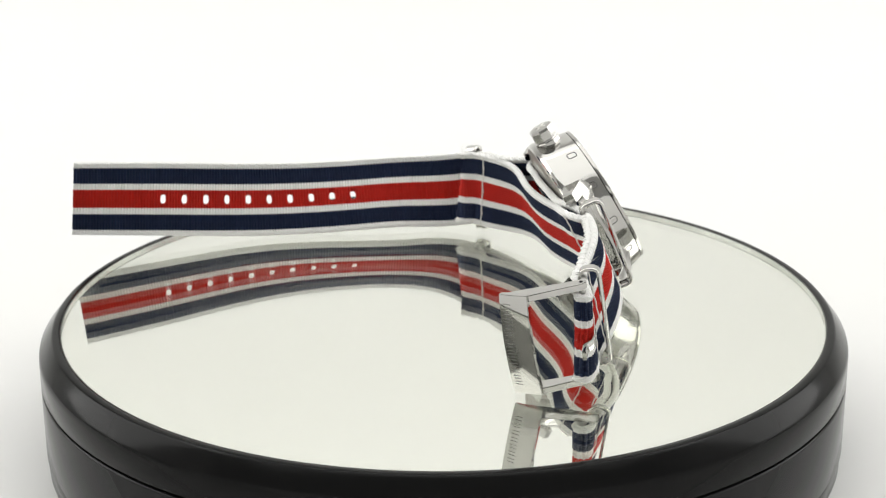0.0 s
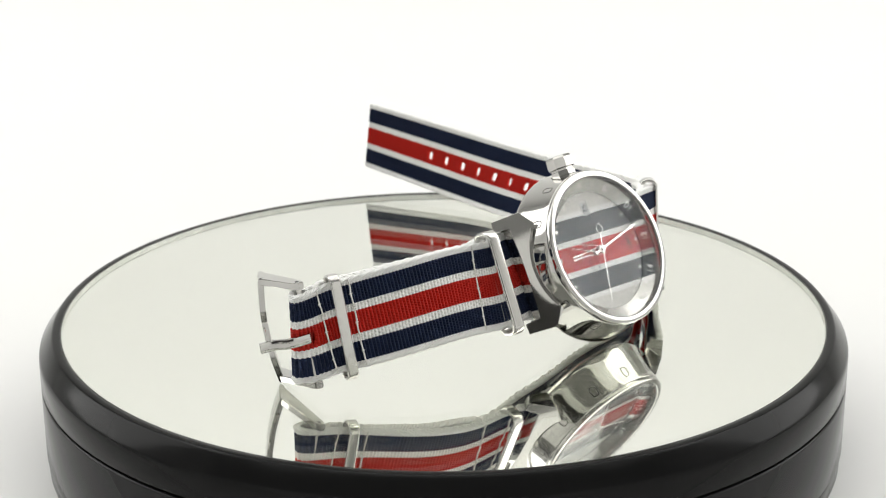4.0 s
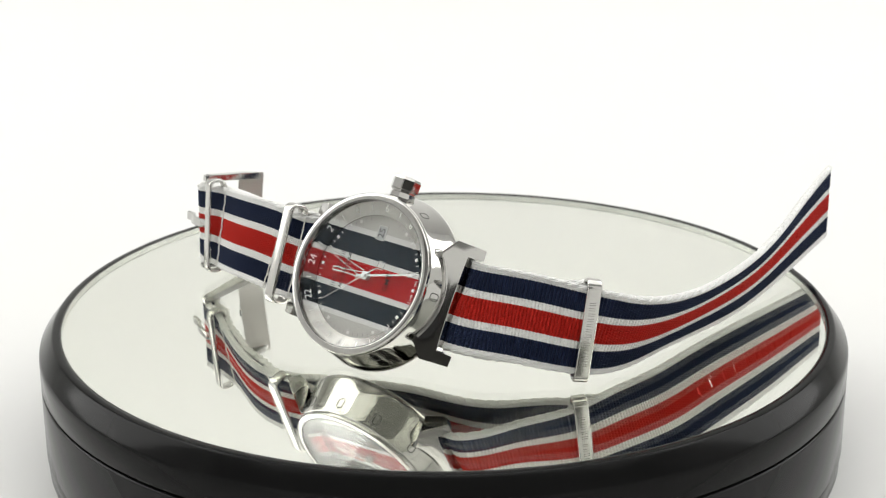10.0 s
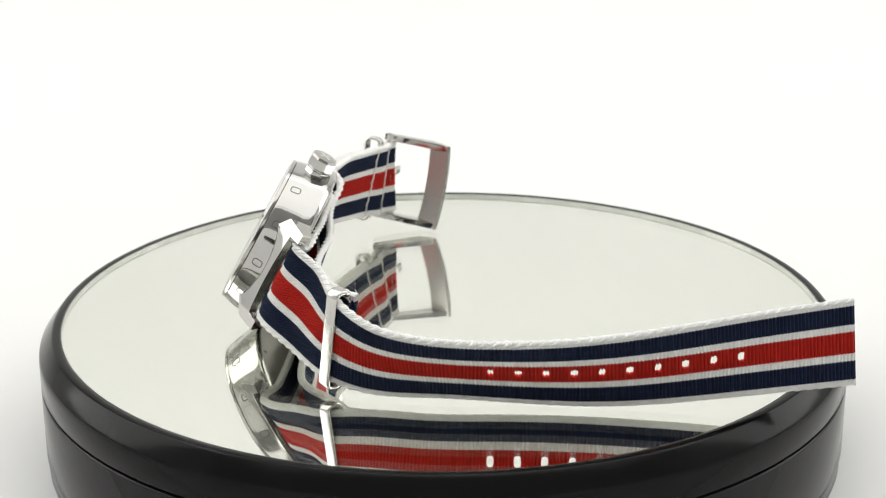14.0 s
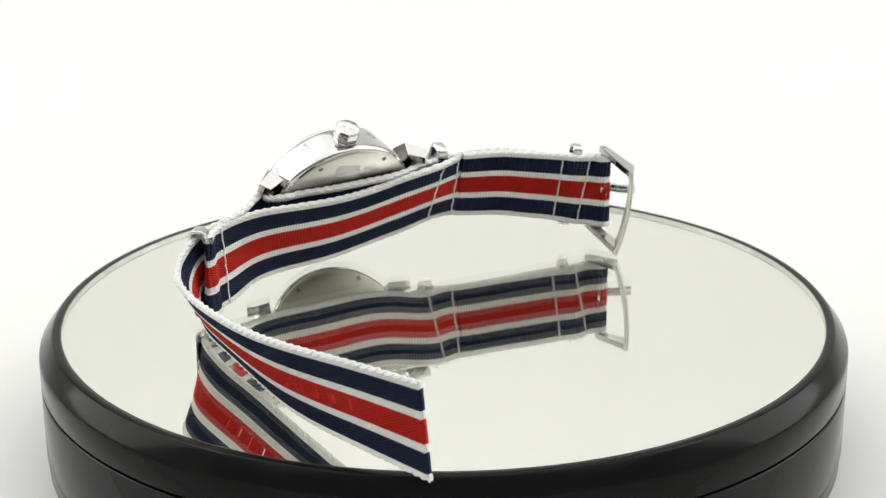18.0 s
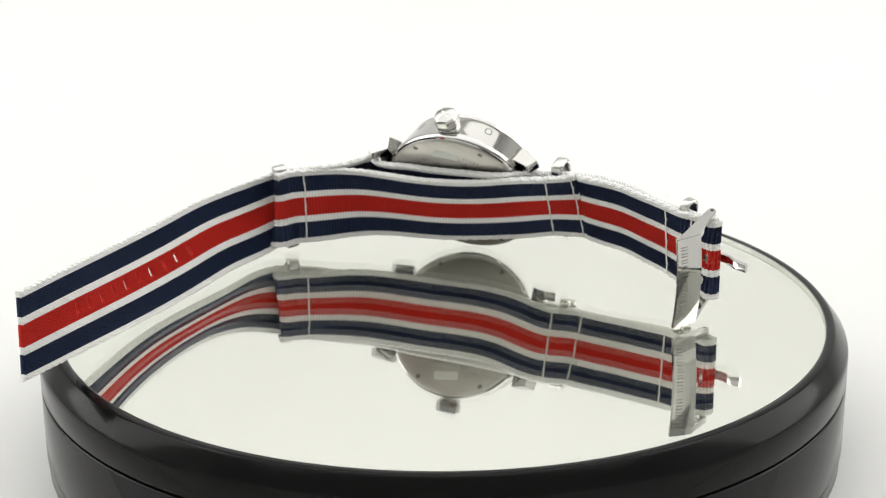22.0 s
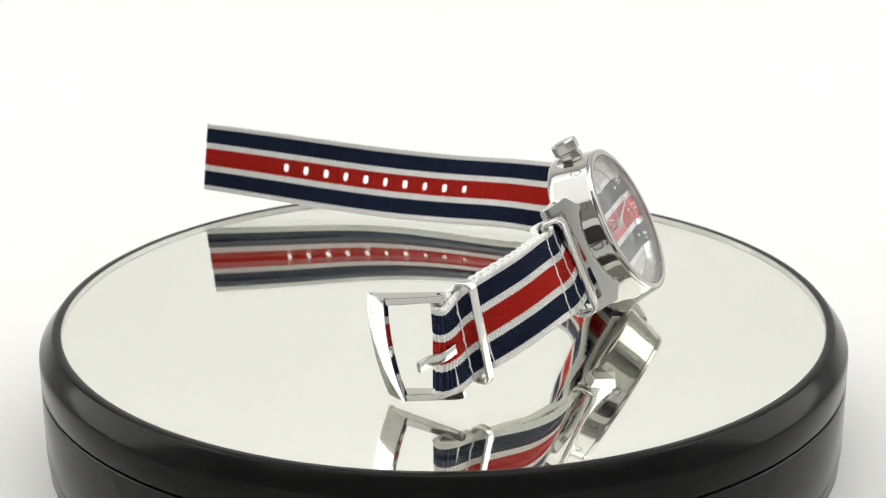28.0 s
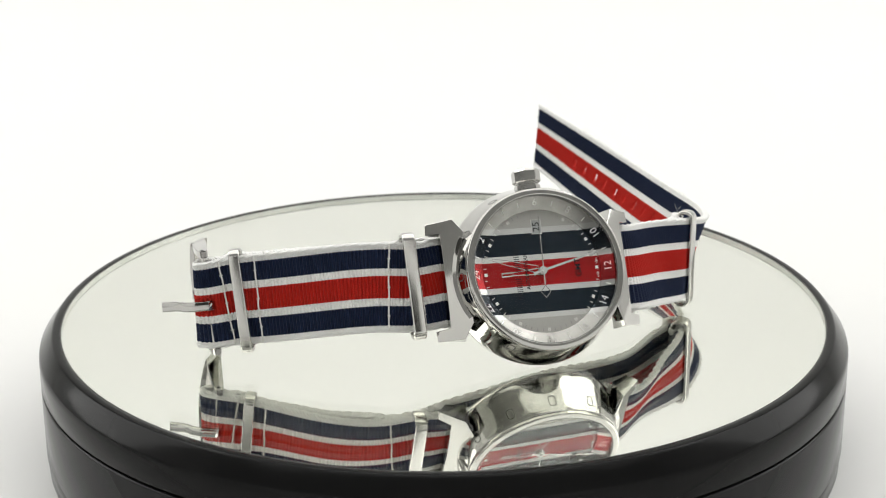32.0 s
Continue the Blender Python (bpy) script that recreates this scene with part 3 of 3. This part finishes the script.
# ---- dial
dial = part("dial", disc(15.3, 0.0, 128), DIAL, WATCH, "silver dial with navy, white and red bands", m=DIALM)
part("chapter_ring", lathe([(15.15, 0.0), (15.15, 0.35), (15.3, 0.45), (18.4, 1.75)], 160), HOUR_RING, dial, "raised hour ring", smooth=30)
TICK = mat("silver_print", (0.75, 0.75, 0.73), 0.4)
SILVER = mat("silver_paint", (0.58, 0.575, 0.55), 0.35)
PEWTER = mat("pewter_paint", (0.3, 0.295, 0.28), 0.35)
GREYTICK = mat("grey_print", (0.2, 0.2, 0.2), 0.4)
tick = greytick = square = hourbar = None
for k in range(60):
    a = Matrix.Rotation(radians(6 * k), 4, "Z")
    if k % 5 == 0:
        if k == 15:
            continue
        if abs(math.sin(radians(6 * k))) * 14.25 > 11.2:
            part("hour_square", box(0.75, 0.75, 0.12, (14.25, 0, 0.07), 0.03), SILVER, dial, m=a)
        elif square is None:
            square = part("hour_square", box(0.75, 0.75, 0.12, (14.25, 0, 0.07), 0.03), WHITE, dial)
        else:
            share("hour_square", square, dial, a)
        if square and k == 0:
            square.matrix_basis = a
    elif not 13 <= k <= 17:
        pale = abs(math.sin(radians(6 * k))) * 14.4 > 11.2
        if pale:
            if greytick is None:
                greytick = part("minute_tick", box(0.75, 0.13, 0.03, (14.4, 0, 0.03)), GREYTICK, dial, m=a)
            else:
                share("minute_tick", greytick, dial, a)
        elif tick is None:
            tick = part("minute_tick", box(0.75, 0.15, 0.03, (14.4, 0, 0.03)), TICK, dial, m=a)
        else:
            share("minute_tick", tick, dial, a)
TILT = math.atan2(1.3, 3.1)
for k in range(24):
    ang = 180 - 15 * k          # twelve o'clock lies at 180 degrees, hours run clockwise
    ring = Matrix.Rotation(radians(ang), 4, "Z") @ Matrix.Translation((16.85 * MM, 0, 1.13 * MM)) @ Matrix.Rotation(-TILT, 4, "Y")
    if k % 2:
        if hourbar is None:
            hourbar = part("hour_bar", box(1.25, 0.2, 0.04), SILVER, dial, m=ring)
        else:
            share("hour_bar", hourbar, dial, ring)
    else:
        hour = 24 if k == 0 else k
        turn = 90 if 8 <= hour <= 16 else -90
        text_mesh("numeral", str(hour), 2.5, SILVER if hour in (4, 6, 8) else PEWTER if hour in (16, 18, 20) else WHITE, dial, ring @ Matrix.Rotation(radians(turn), 4, "Z"))
# printed words: up is twelve o'clock (-x), along is the crown's way (+y)
UPRIGHT = Matrix.Rotation(radians(90), 4, "Z")


def on_dial(x, y, z=0.02):
    return Matrix.Translation((x * MM, y * MM, z * MM)) @ UPRIGHT


# the words are printed under the crystal, high above the dial
UNDER = 2.85
for first, count in ((-6.3, 5), (0.1, 7)):
    bm = bmesh.new()
    for k in range(count):
        for d in (-0.27, 0.27):
            merge(bm, box(0.17, 1.45, 0.02, (first + 1.0 * k + d, 0, 0)))
    part("printed_bar", put(bm, Matrix.Translation((-7.05, 0, UNDER)) @ UPRIGHT), DARK, dial)
text_mesh("printed_word", "AUTOMATIQUE", 1.25, DARK, dial, on_dial(-4.8, -0.2, UNDER), bold=0.03)
text_mesh("printed_word", "GMT", 2.1, DARK, dial, on_dial(8.35, -0.2, UNDER), bold=0.04)
text_mesh("printed_word", "SWISS", 0.55, WHITE, dial, on_dial(14.4, -1.7))
text_mesh("printed_word", "MADE", 0.55, WHITE, dial, on_dial(14.4, 1.7))
# date window, sunk frame round a white disc
part("date_window", sweep([(x, 11.0 + y, 0.06) for x, y in ((1.25, 1.75), (-1.25, 1.75), (-1.25, -1.75), (1.25, -1.75))], rounded(0.2, 0.16, 0.05, 2), closed=True), SILVER, dial, "silver-framed date window")
part("date_disc", box(2.3, 3.3, 0.02, (0, 11.0, 0.015)), mat("date_disc_paint", (0.33, 0.34, 0.335), 0.45), dial, "grey date disc")
text_mesh("numeral", "25", 2.5, DARK, dial, on_dial(0, 11.0, 0.035))


def outline(points, w, h, z, closed=True):
    return sweep([(x, y, z) for x, y in points], rounded(w, h, min(w, h) * 0.3, 2), closed=closed)


HANDS = mat("silvered_hand", (0.7, 0.7, 0.68), 0.25, 0.7)
bm = outline([(7.6, 0.4), (10.4, 0.4), (10.4, -0.4), (7.6, -0.4)], 0.32, 0.16, 0.55)
merge(bm, outline([(0.8, 0.75), (7.6, 0.35)], 0.22, 0.14, 0.55, False))
merge(bm, outline([(0.8, -0.75), (7.6, -0.35)], 0.22, 0.14, 0.55, False))
part("hour_hand", put(bm, Matrix.Rotation(radians(182.5), 4, "Z")), HANDS, dial, "open baton hour hand")
part("minute_hand", put(outline([(1.2, 0.85), (9.5, 0.55), (15.4, 0.0), (9.5, -0.55), (1.2, -0.85)], 0.17, 0.14, 0.85), Matrix.Rotation(radians(164.5), 4, "Z")), HANDS, dial, "open tapered minute hand")
bm = prism([(-2.6, 0.75), (-2.2, 0.3), (0, 0.3), (12.6, 0.2), (12.6, 0.62), (15.7, 0), (12.6, -0.62), (12.6, -0.2), (0, -0.3), (-2.2, -0.3), (-2.6, -0.75)], 1.05, 1.2)
part("second_zone_hand", put(bm, Matrix.Rotation(radians(14.2), 4, "Z")), HANDS, dial, "arrow-tipped second time zone hand")
part("hub", lathe([(0, 1.75), (0.45, 1.7), (0.5, 1.3), (1.0, 1.28), (1.08, 1.1), (1.08, 0.2)], 32), HANDS, dial, smooth=30)
bm = prism([(-3.6, 0.14), (13.4, 0.07), (13.4, -0.07), (-3.6, -0.14)], 1.42, 1.5)
merge(bm, outline([(-3.7, 0), (-5.25, 1.25), (-6.7, 0), (-5.25, -1.25)], 0.24, 0.12, 1.46))
SECOND = part("second_hand", bm, HANDS, WATCH, "thin seconds hand with an open square counterweight", m=DIALM)

crystal = part("crystal", lathe([(0, -0.8), (18.16, -0.8), (18.17, -0.75), (18.17, -0.15), (18.0, 0.02), (0, 0.02)], 128), COATED, WATCH, "clear flat watch crystal", smooth=30, m=HEAD)
crystal.visible_shadow = False

# ---- strap: one long band that wraps the buckle's bar, passes behind the case and runs out as a free tail
BAND = [(-15.0, -41.45, 20.25, 20), (-19.5, -41.5, 20.0, 18), (-28.2, -41.9, 19.5, 16), (-36.0, -40.9, 18.6, 14), (-43.2, -40.0, 17.7, 12), (-46.2, -39.3, 17.3, 10), (-50, -38.5, 16.8, 8), (-54.2, -39.0, 16.1, 5), (-57.4, -38.2, 15.7, 2), (-59.3, -38.7, 15.5, 0), (-59.6, -40.3, 15.5, 0), (-57.2, -41.3, 15.7, -4), (-51, -40.9, 16.6, -9), (-44.3, -41.4, 17.5, -13), (-28.2, -43.7, 20.0, -17),
        (-13.6, -42.5, 20.5, -22), (-6.2, -40.7, 19.9, -23), (0.1, -38.1, 20.1, -28), (5.5, -35.3, 19.5, -30), (15.4, -32.0, 18.9, -30), (26.9, -28.5, 18.6, -30), (36.6, -25.8, 18.4, -29), (41.4, -24.9, 18.3, -29), (43.4, -25.5, 18.8, -29), (45.2, -26.2, 19.3, -28), (47.2, -25.2, 19.1, -27), (50.0, -22.0, 18.3, -25), (53.9, -15.9, 16.8, -22),
        (63.3, -5.0, 14.1, -4), (66.7, 5.7, 11.6, 16), (66.2, 20.0, 10.7, 30), (62.4, 34.8, 10.3, 31), (54.4, 59.5, 10.7, 22), (42.1, 87.9, 13.7, 10), (31.4, 111.5, 16.4, 2)]
FRAME = ribbon_frame(BAND, 0.25)


def length_at(fr, p, lo=0.0):
    k = np.linalg.norm(fr[1] - np.array(p), axis=1) + 1000 * (fr[0] < lo)
    return float(fr[0][int(np.argmin(k))])


H1, H10 = length_at(FRAME, (42.8, 88.2, 13.6)), length_at(FRAME, (62.7, 34.9, 9.9))
HOLES = [H10 + (H1 - H10) * k / 9 for k in range(10)]
SLOT = length_at(FRAME, (-56.2, -41.2, 15.9), 43)
FOLD = length_at(FRAME, (-57.3, -38.3, 15.7))
strap = part("strap", webbing_band(BAND, holes=HOLES + [SLOT, FOLD]), WEB, WATCH, "striped nylon strap band with punched holes")
SHORT = [(-14.7, -41.6, 20.35, -21), (-13.2, -41.2, 20.2, -22), (-6.5, -37.2, 19.8, -26.3), (6.1, -33.7, 17.3, -25.6), (27.2, -24.5, 15.3, -21.5), (47.1, -16.6, 15.0, -10.5), (58.1, -4.8, 14.4, 3.8), (60.0, -2.0, 14.3, 3), (61.1, 1.05, 14.0, 5), (62.2, 1.75, 13.9, 6), (62.3, 0.35, 14.0, 5), (61.4, -2.45, 14.2, 3), (60.7, -4.0, 14.4, 2)]
under = part("under_strap", webbing_band(SHORT), WEB, WATCH, "short striped nylon under strap")
SFRAME = ribbon_frame(SHORT, 0.25)


def stitch(fr, s, side, parent, half=10.3):
    """A row of tight lock stitches across a band at length s, on its front (1) or back (-1)."""
    i = int(np.argmin(abs(fr[0] - s)))
    c, t, w, n = fr[1][i], fr[2][i], fr[3][i], fr[4][i]
    rnd = random.Random(int(s * 10))
    bm = bmesh.new()
    count = 6
    lean = rnd.uniform(-0.12, 0.12)
    for k in range(count):
        lo, hi = -half + 2 * half * k / count, -half + 2 * half * (k + 1) / count
        kink = rnd.uniform(-0.16, 0.16)
        pts = []
        for q in range(11):
            u = q / 10
            v = lo + (hi - lo) * u
            rise = 0.36 * math.sin(math.pi * u) ** 0.5 - 0.12 + (0.28 if abs(v) > 9.6 else 0)
            pts.append(c + w * v + t * (lean * v / half + kink * math.sin(math.pi * u) + rnd.uniform(-0.025, 0.025)) + n * side * (THICK / 2 + 0.1 + rise))
        merge(bm, sweep(pts, [(0.2 * math.cos(a), 0.2 * math.sin(a)) for a in (0, 1.05, 2.09, 3.14, 4.19, 5.24)], ups=[n] * len(pts)))
        if k:
            p = c + w * lo + t * lean * lo / half + n * side * (THICK / 2 + 0.14)
            merge(bm, sweep([p - t * 0.42, p + n * side * 0.1, p + t * 0.42], [(0.13 * math.cos(a), 0.13 * math.sin(a)) for a in (0, 1.57, 3.14, 4.71)], ups=[n] * 3))
    part("stitching", bm, THREAD, parent, smooth=60)


for x, y, z, lo, side in ((-52.4, -40.9, 16.5, 43, 1), (-44.6, -41.4, 17.5, 43, 1), (-13.2, -42.4, 20.5, 43, 1), (-5.6, -40.8, 19.9, 43, 1)):
    stitch(FRAME, length_at(FRAME, (x, y, z), lo), side, strap)
for x, y, z in ((-44.3, -39.5, 17.6), (-51.6, -38.7, 16.6)):
    stitch(FRAME, length_at(FRAME, (x, y, z)), 1, strap)
for x, y, z in ((-13.6, -41.3, 20.2), (-6.5, -37.2, 19.8), (57.2, -4.9, 14.5)):
    stitch(SFRAME, length_at(SFRAME, (x, y, z)), -1, under)


# ---- metal loops
def ring_loop(name, at, top, along, front, rear, wide, thick, label):
    """A closed flat loop: at the middle of its front bar, top its upper end, along the strap's way."""
    at, top, along = Vector(at), Vector(top), Vector(along).normalized()
    w = (top - at)
    half = w.length
    w.normalize()
    along = (along - w * along.dot(w)).normalized()
    n = along.cross(w)
    r = min(1.6, (front + rear) * 0.42)
    pts = []
    for a, b in rounded(2 * half, front + rear, r, 6):
        pts.append(at + w * a + n * (b - (front + rear) / 2))
    ups = [along] * len(pts)
    sec = rounded(thick, wide, min(thick, wide) * 0.46, 4)
    return part(name, sweep(pts, sec, closed=True, ups=ups), LOOP, WATCH, label, smooth=35)


ring_loop("strap_loop", (-48.9, -44.1, 17.5), (-50.3, -42.3, 29.7), (1, -0.05, 0.12), 1.0, 3.3, 2.7, 0.9, "polished steel strap loop")
ring_loop("strap_loop", (-6.9, -45.5, 22.0), (-8.4, -41.0, 33.4), (1, 0.2, 0.0), 1.0, 4.2, 3.2, 1.2, "polished steel strap loop")
KS = int(np.argmin(abs(FRAME[0] - length_at(FRAME, (64.2, -3.4, 13.9), 60))))
kc, kt, kw, kn = (Vector(FRAME[q][KS]) for q in (1, 2, 3, 4))
kw = Vector((0.6, 3.4, 24.4)).normalized()
kt = (kt - kw * kt.dot(kw)).normalized()
kn = kt.cross(kw)
kfront = kc + kn * 1.2
keeper = ring_loop("keeper_loop", kfront, kfront + kw * 12.3, kt, 0.7, 3.2, 3.6, 1.0, "engraved polished steel keeper loop")
KM = Matrix.Translation(kfront + kn * 0.52) @ Matrix((kt, kw, kn)).transposed().to_4x4()
bm = bmesh.new()
for k in range(12):
    v0 = -7.9 + 1.3 * k + (0.8 if k > 4 else 0)
    for d in (-0.26, 0.26):
        merge(bm, box(1.5, 0.17, 0.03, (0, v0 + d, 0)))
part("engraved_mark", put(bm, KM), FAINT, keeper)


# ---- buckle, hinged at the strap's end and swung back
def buckle():
    b = Vector((-0.11, 0.145, 0.983)).normalized()
    mid = lambda p: Vector(p) - b * (Vector(p) - Vector((-57.5, -30, 14.5))).dot(b)
    p1, p2, h = mid((-58.7, -21.9, 13.2)), mid((-61.4, -28.6, 14.1)), mid((-56.7, -40.6, 16.0))
    c = (p2 - p1).normalized()
    f = c.cross(b).normalized()

    def slab(poly, z0, z1, bevel=0.18):
        bm = bmesh.new()
        rings = [[bm.verts.new(p + b * z) for p in poly] for z in (z0, z1)]
        n = len(poly)
        bm.faces.new(rings[0])
        bm.faces.new(rings[1])
        for i in range(n):
            bm.faces.new([rings[0][i], rings[0][(i + 1) % n], rings[1][(i + 1) % n], rings[1][i]])
        bmesh.ops.recalc_face_normals(bm, faces=bm.faces)
        bmesh.ops.bevel(bm, geom=list(bm.edges), offset=bevel, segments=2, affect="EDGES")
        return bm

    # arched outer bar
    bm = bmesh.new()
    rings = []
    for k in range(25):
        z = -13.0 + 26.0 * k / 24
        bul = 1.35 * (1 - (z / 13.0) ** 2)
        sec = [p1 + f * bul, p1 + c * 3.8 + f * (bul + 0.25), p2 + f * bul, p2 + f * (bul - 1.35) - c * 0.1, p1 + f * (bul - 1.1) + c * 0.3]
        rings.append([bm.verts.new(q + b * z) for q in sec])
    for k in range(24):
        for j in range(5):
            bm.faces.new([rings[k][j], rings[k][(j + 1) % 5], rings[k + 1][(j + 1) % 5], rings[k + 1][j]])
    bm.faces.new(rings[0])
    bm.faces.new(rings[-1])
    bmesh.ops.recalc_face_normals(bm, faces=bm.faces)
    bmesh.ops.bevel(bm, geom=[e for e in bm.edges if e.calc_face_angle(0) > 0.6], offset=0.14, segments=2, affect="EDGES")
    bmesh.ops.recalc_face_normals(bm, faces=bm.faces)
    for fc in bm.faces:
        fc.material_index = 1 if fc.normal.dot(f) < -0.5 else 0
    root = part("buckle", bm, STEEL, WATCH, "polished steel pin buckle frame", smooth=25)
    root.data.materials.append(BRUSHED)
    way = (h - p1).normalized()
    hw = ((p2 - p1) - way * (p2 - p1).dot(way)).normalized()
    tip = h + (h - p2).normalized() * 1.3
    for z0, z1 in ((11.2, 12.95), (-12.95, -11.2)):
        part("buckle_arm", slab([p1 - f * 0.3, p2 - f * 0.2, h + hw * 1.15, tip + hw * 0.7, tip - hw * 0.7, h - hw * 1.25], z0, z1), STEEL, root, smooth=25)
    m = Matrix.Translation(h) @ Matrix((hw, b, hw.cross(b))).transposed().to_4x4()
    for sgn in (1, -1):
        part("pin_end", put(lathe([(0, 13.0), (0.42, 13.0), (0.5, 12.9), (0.5, 11)], 16), m @ Matrix.Rotation(radians(-90 * sgn), 4, "X")), DARK, root, smooth=30)
    part("pin_bar", put(lathe([(0, -12), (0.75, -12), (0.75, 12), (0, 12)], 16), m @ Matrix.Rotation(radians(90), 4, "X")), BRUSHED, root, smooth=30)
    bm = bmesh.new()
    for k in range(12):
        z = 10.3 - 1.72 * k - (1.2 if k > 4 else 0)
        bul, slope = 1.35 * (1 - (z / 13.0) ** 2), -2.7 * z / 169.0
        bb = (b + f * slope).normalized()
        m2 = Matrix.Translation(p1 + c * 2.3 + f * (bul + 0.17) + b * z) @ Matrix((c, bb, c.cross(bb))).transposed().to_4x4()
        for d in (-0.38, 0.38):
            merge(bm, put(box(2.5, 0.2, 0.04, (0, d, 0)), m2))
    part("engraved_mark", bm, FAINT, root)
    part("prong_rest", put(box(2.0, 2.0, 0.5, bevel=0.12), Matrix.Translation(p2 - c * 0.55 + f * 0.1) @ Matrix((c, b, f)).transposed().to_4x4() @ Matrix.Translation((0, 0, 0.9))), LUG, root, "shallow rest for the prong")
    path = [(-58.0, -38.8, 15.9), (-57.2, -38.6, 15.95), (-56.2, -39.6, 16.0), (-56.0, -41.2, 16.0), (-56.8, -42.0, 15.9), (-60.0, -42.1, 15.6), (-62.6, -41.7, 15.4), (-63.6, -40.9, 15.3), (-64.8, -40.4, 15.2), (-66.4, -40.3, 15.05), (-68.2, -40.2, 14.9)]
    part("prong", sweep(path, rounded(1.0, 2.4, 0.2, 2), ups=[b] * len(path)), STEEL, root, "flat bent steel prong", smooth=30)
    return root


buckle()

# frayed thread ends by the keeper and the buckle's fold
rnd = random.Random(5)
for at, n in (((62.0, 1.8, 25.2), 3), ((-43.0, -40.2, 28.3), 3), ((-58.2, -37.5, 16.9), 5), ((-58.4, -37.5, 14.7), 5)):
    for k in range(n):
        p = Vector(at) + Vector((rnd.uniform(-0.5, 0.5), rnd.uniform(-0.6, 0.6), rnd.uniform(-0.5, 0.2)))
        d = Vector((rnd.uniform(-0.6, 0.6), rnd.uniform(-0.6, 0.6), rnd.uniform(0.4, 1.0))).normalized()
        side = Vector((d.y, -d.x, 0.2))
        L = rnd.uniform(1.2, 3.2) * (0.5 if at[0] < -50 else 1)
        pts = [p + d * (L * q / 5) + side * (0.5 * (q / 5) ** 2) for q in range(6)]
        part("loose_thread", sweep(pts, [(0.035 * math.cos(a), 0.035 * math.sin(a)) for a in (0, 2.09, 4.19)], ups=[side] * 6), THREAD, under if at[0] > 0 else strap, smooth=60)


def motions():
    rows = [(t * 0.5, pose(0, 0, 0, 0, 0, spin(t * 0.5))) for t in range(int(SECONDS * 2) + 1)]
    walk(WATCH, rows)
    walk(TABLE, rows)
    walk(SECOND, [(float(t), DIALM @ pose(0, 0, 0, 0, 0, -115.5 - 6.0 * (t - 6))) for t in range(int(SECONDS) + 1)])


motions()
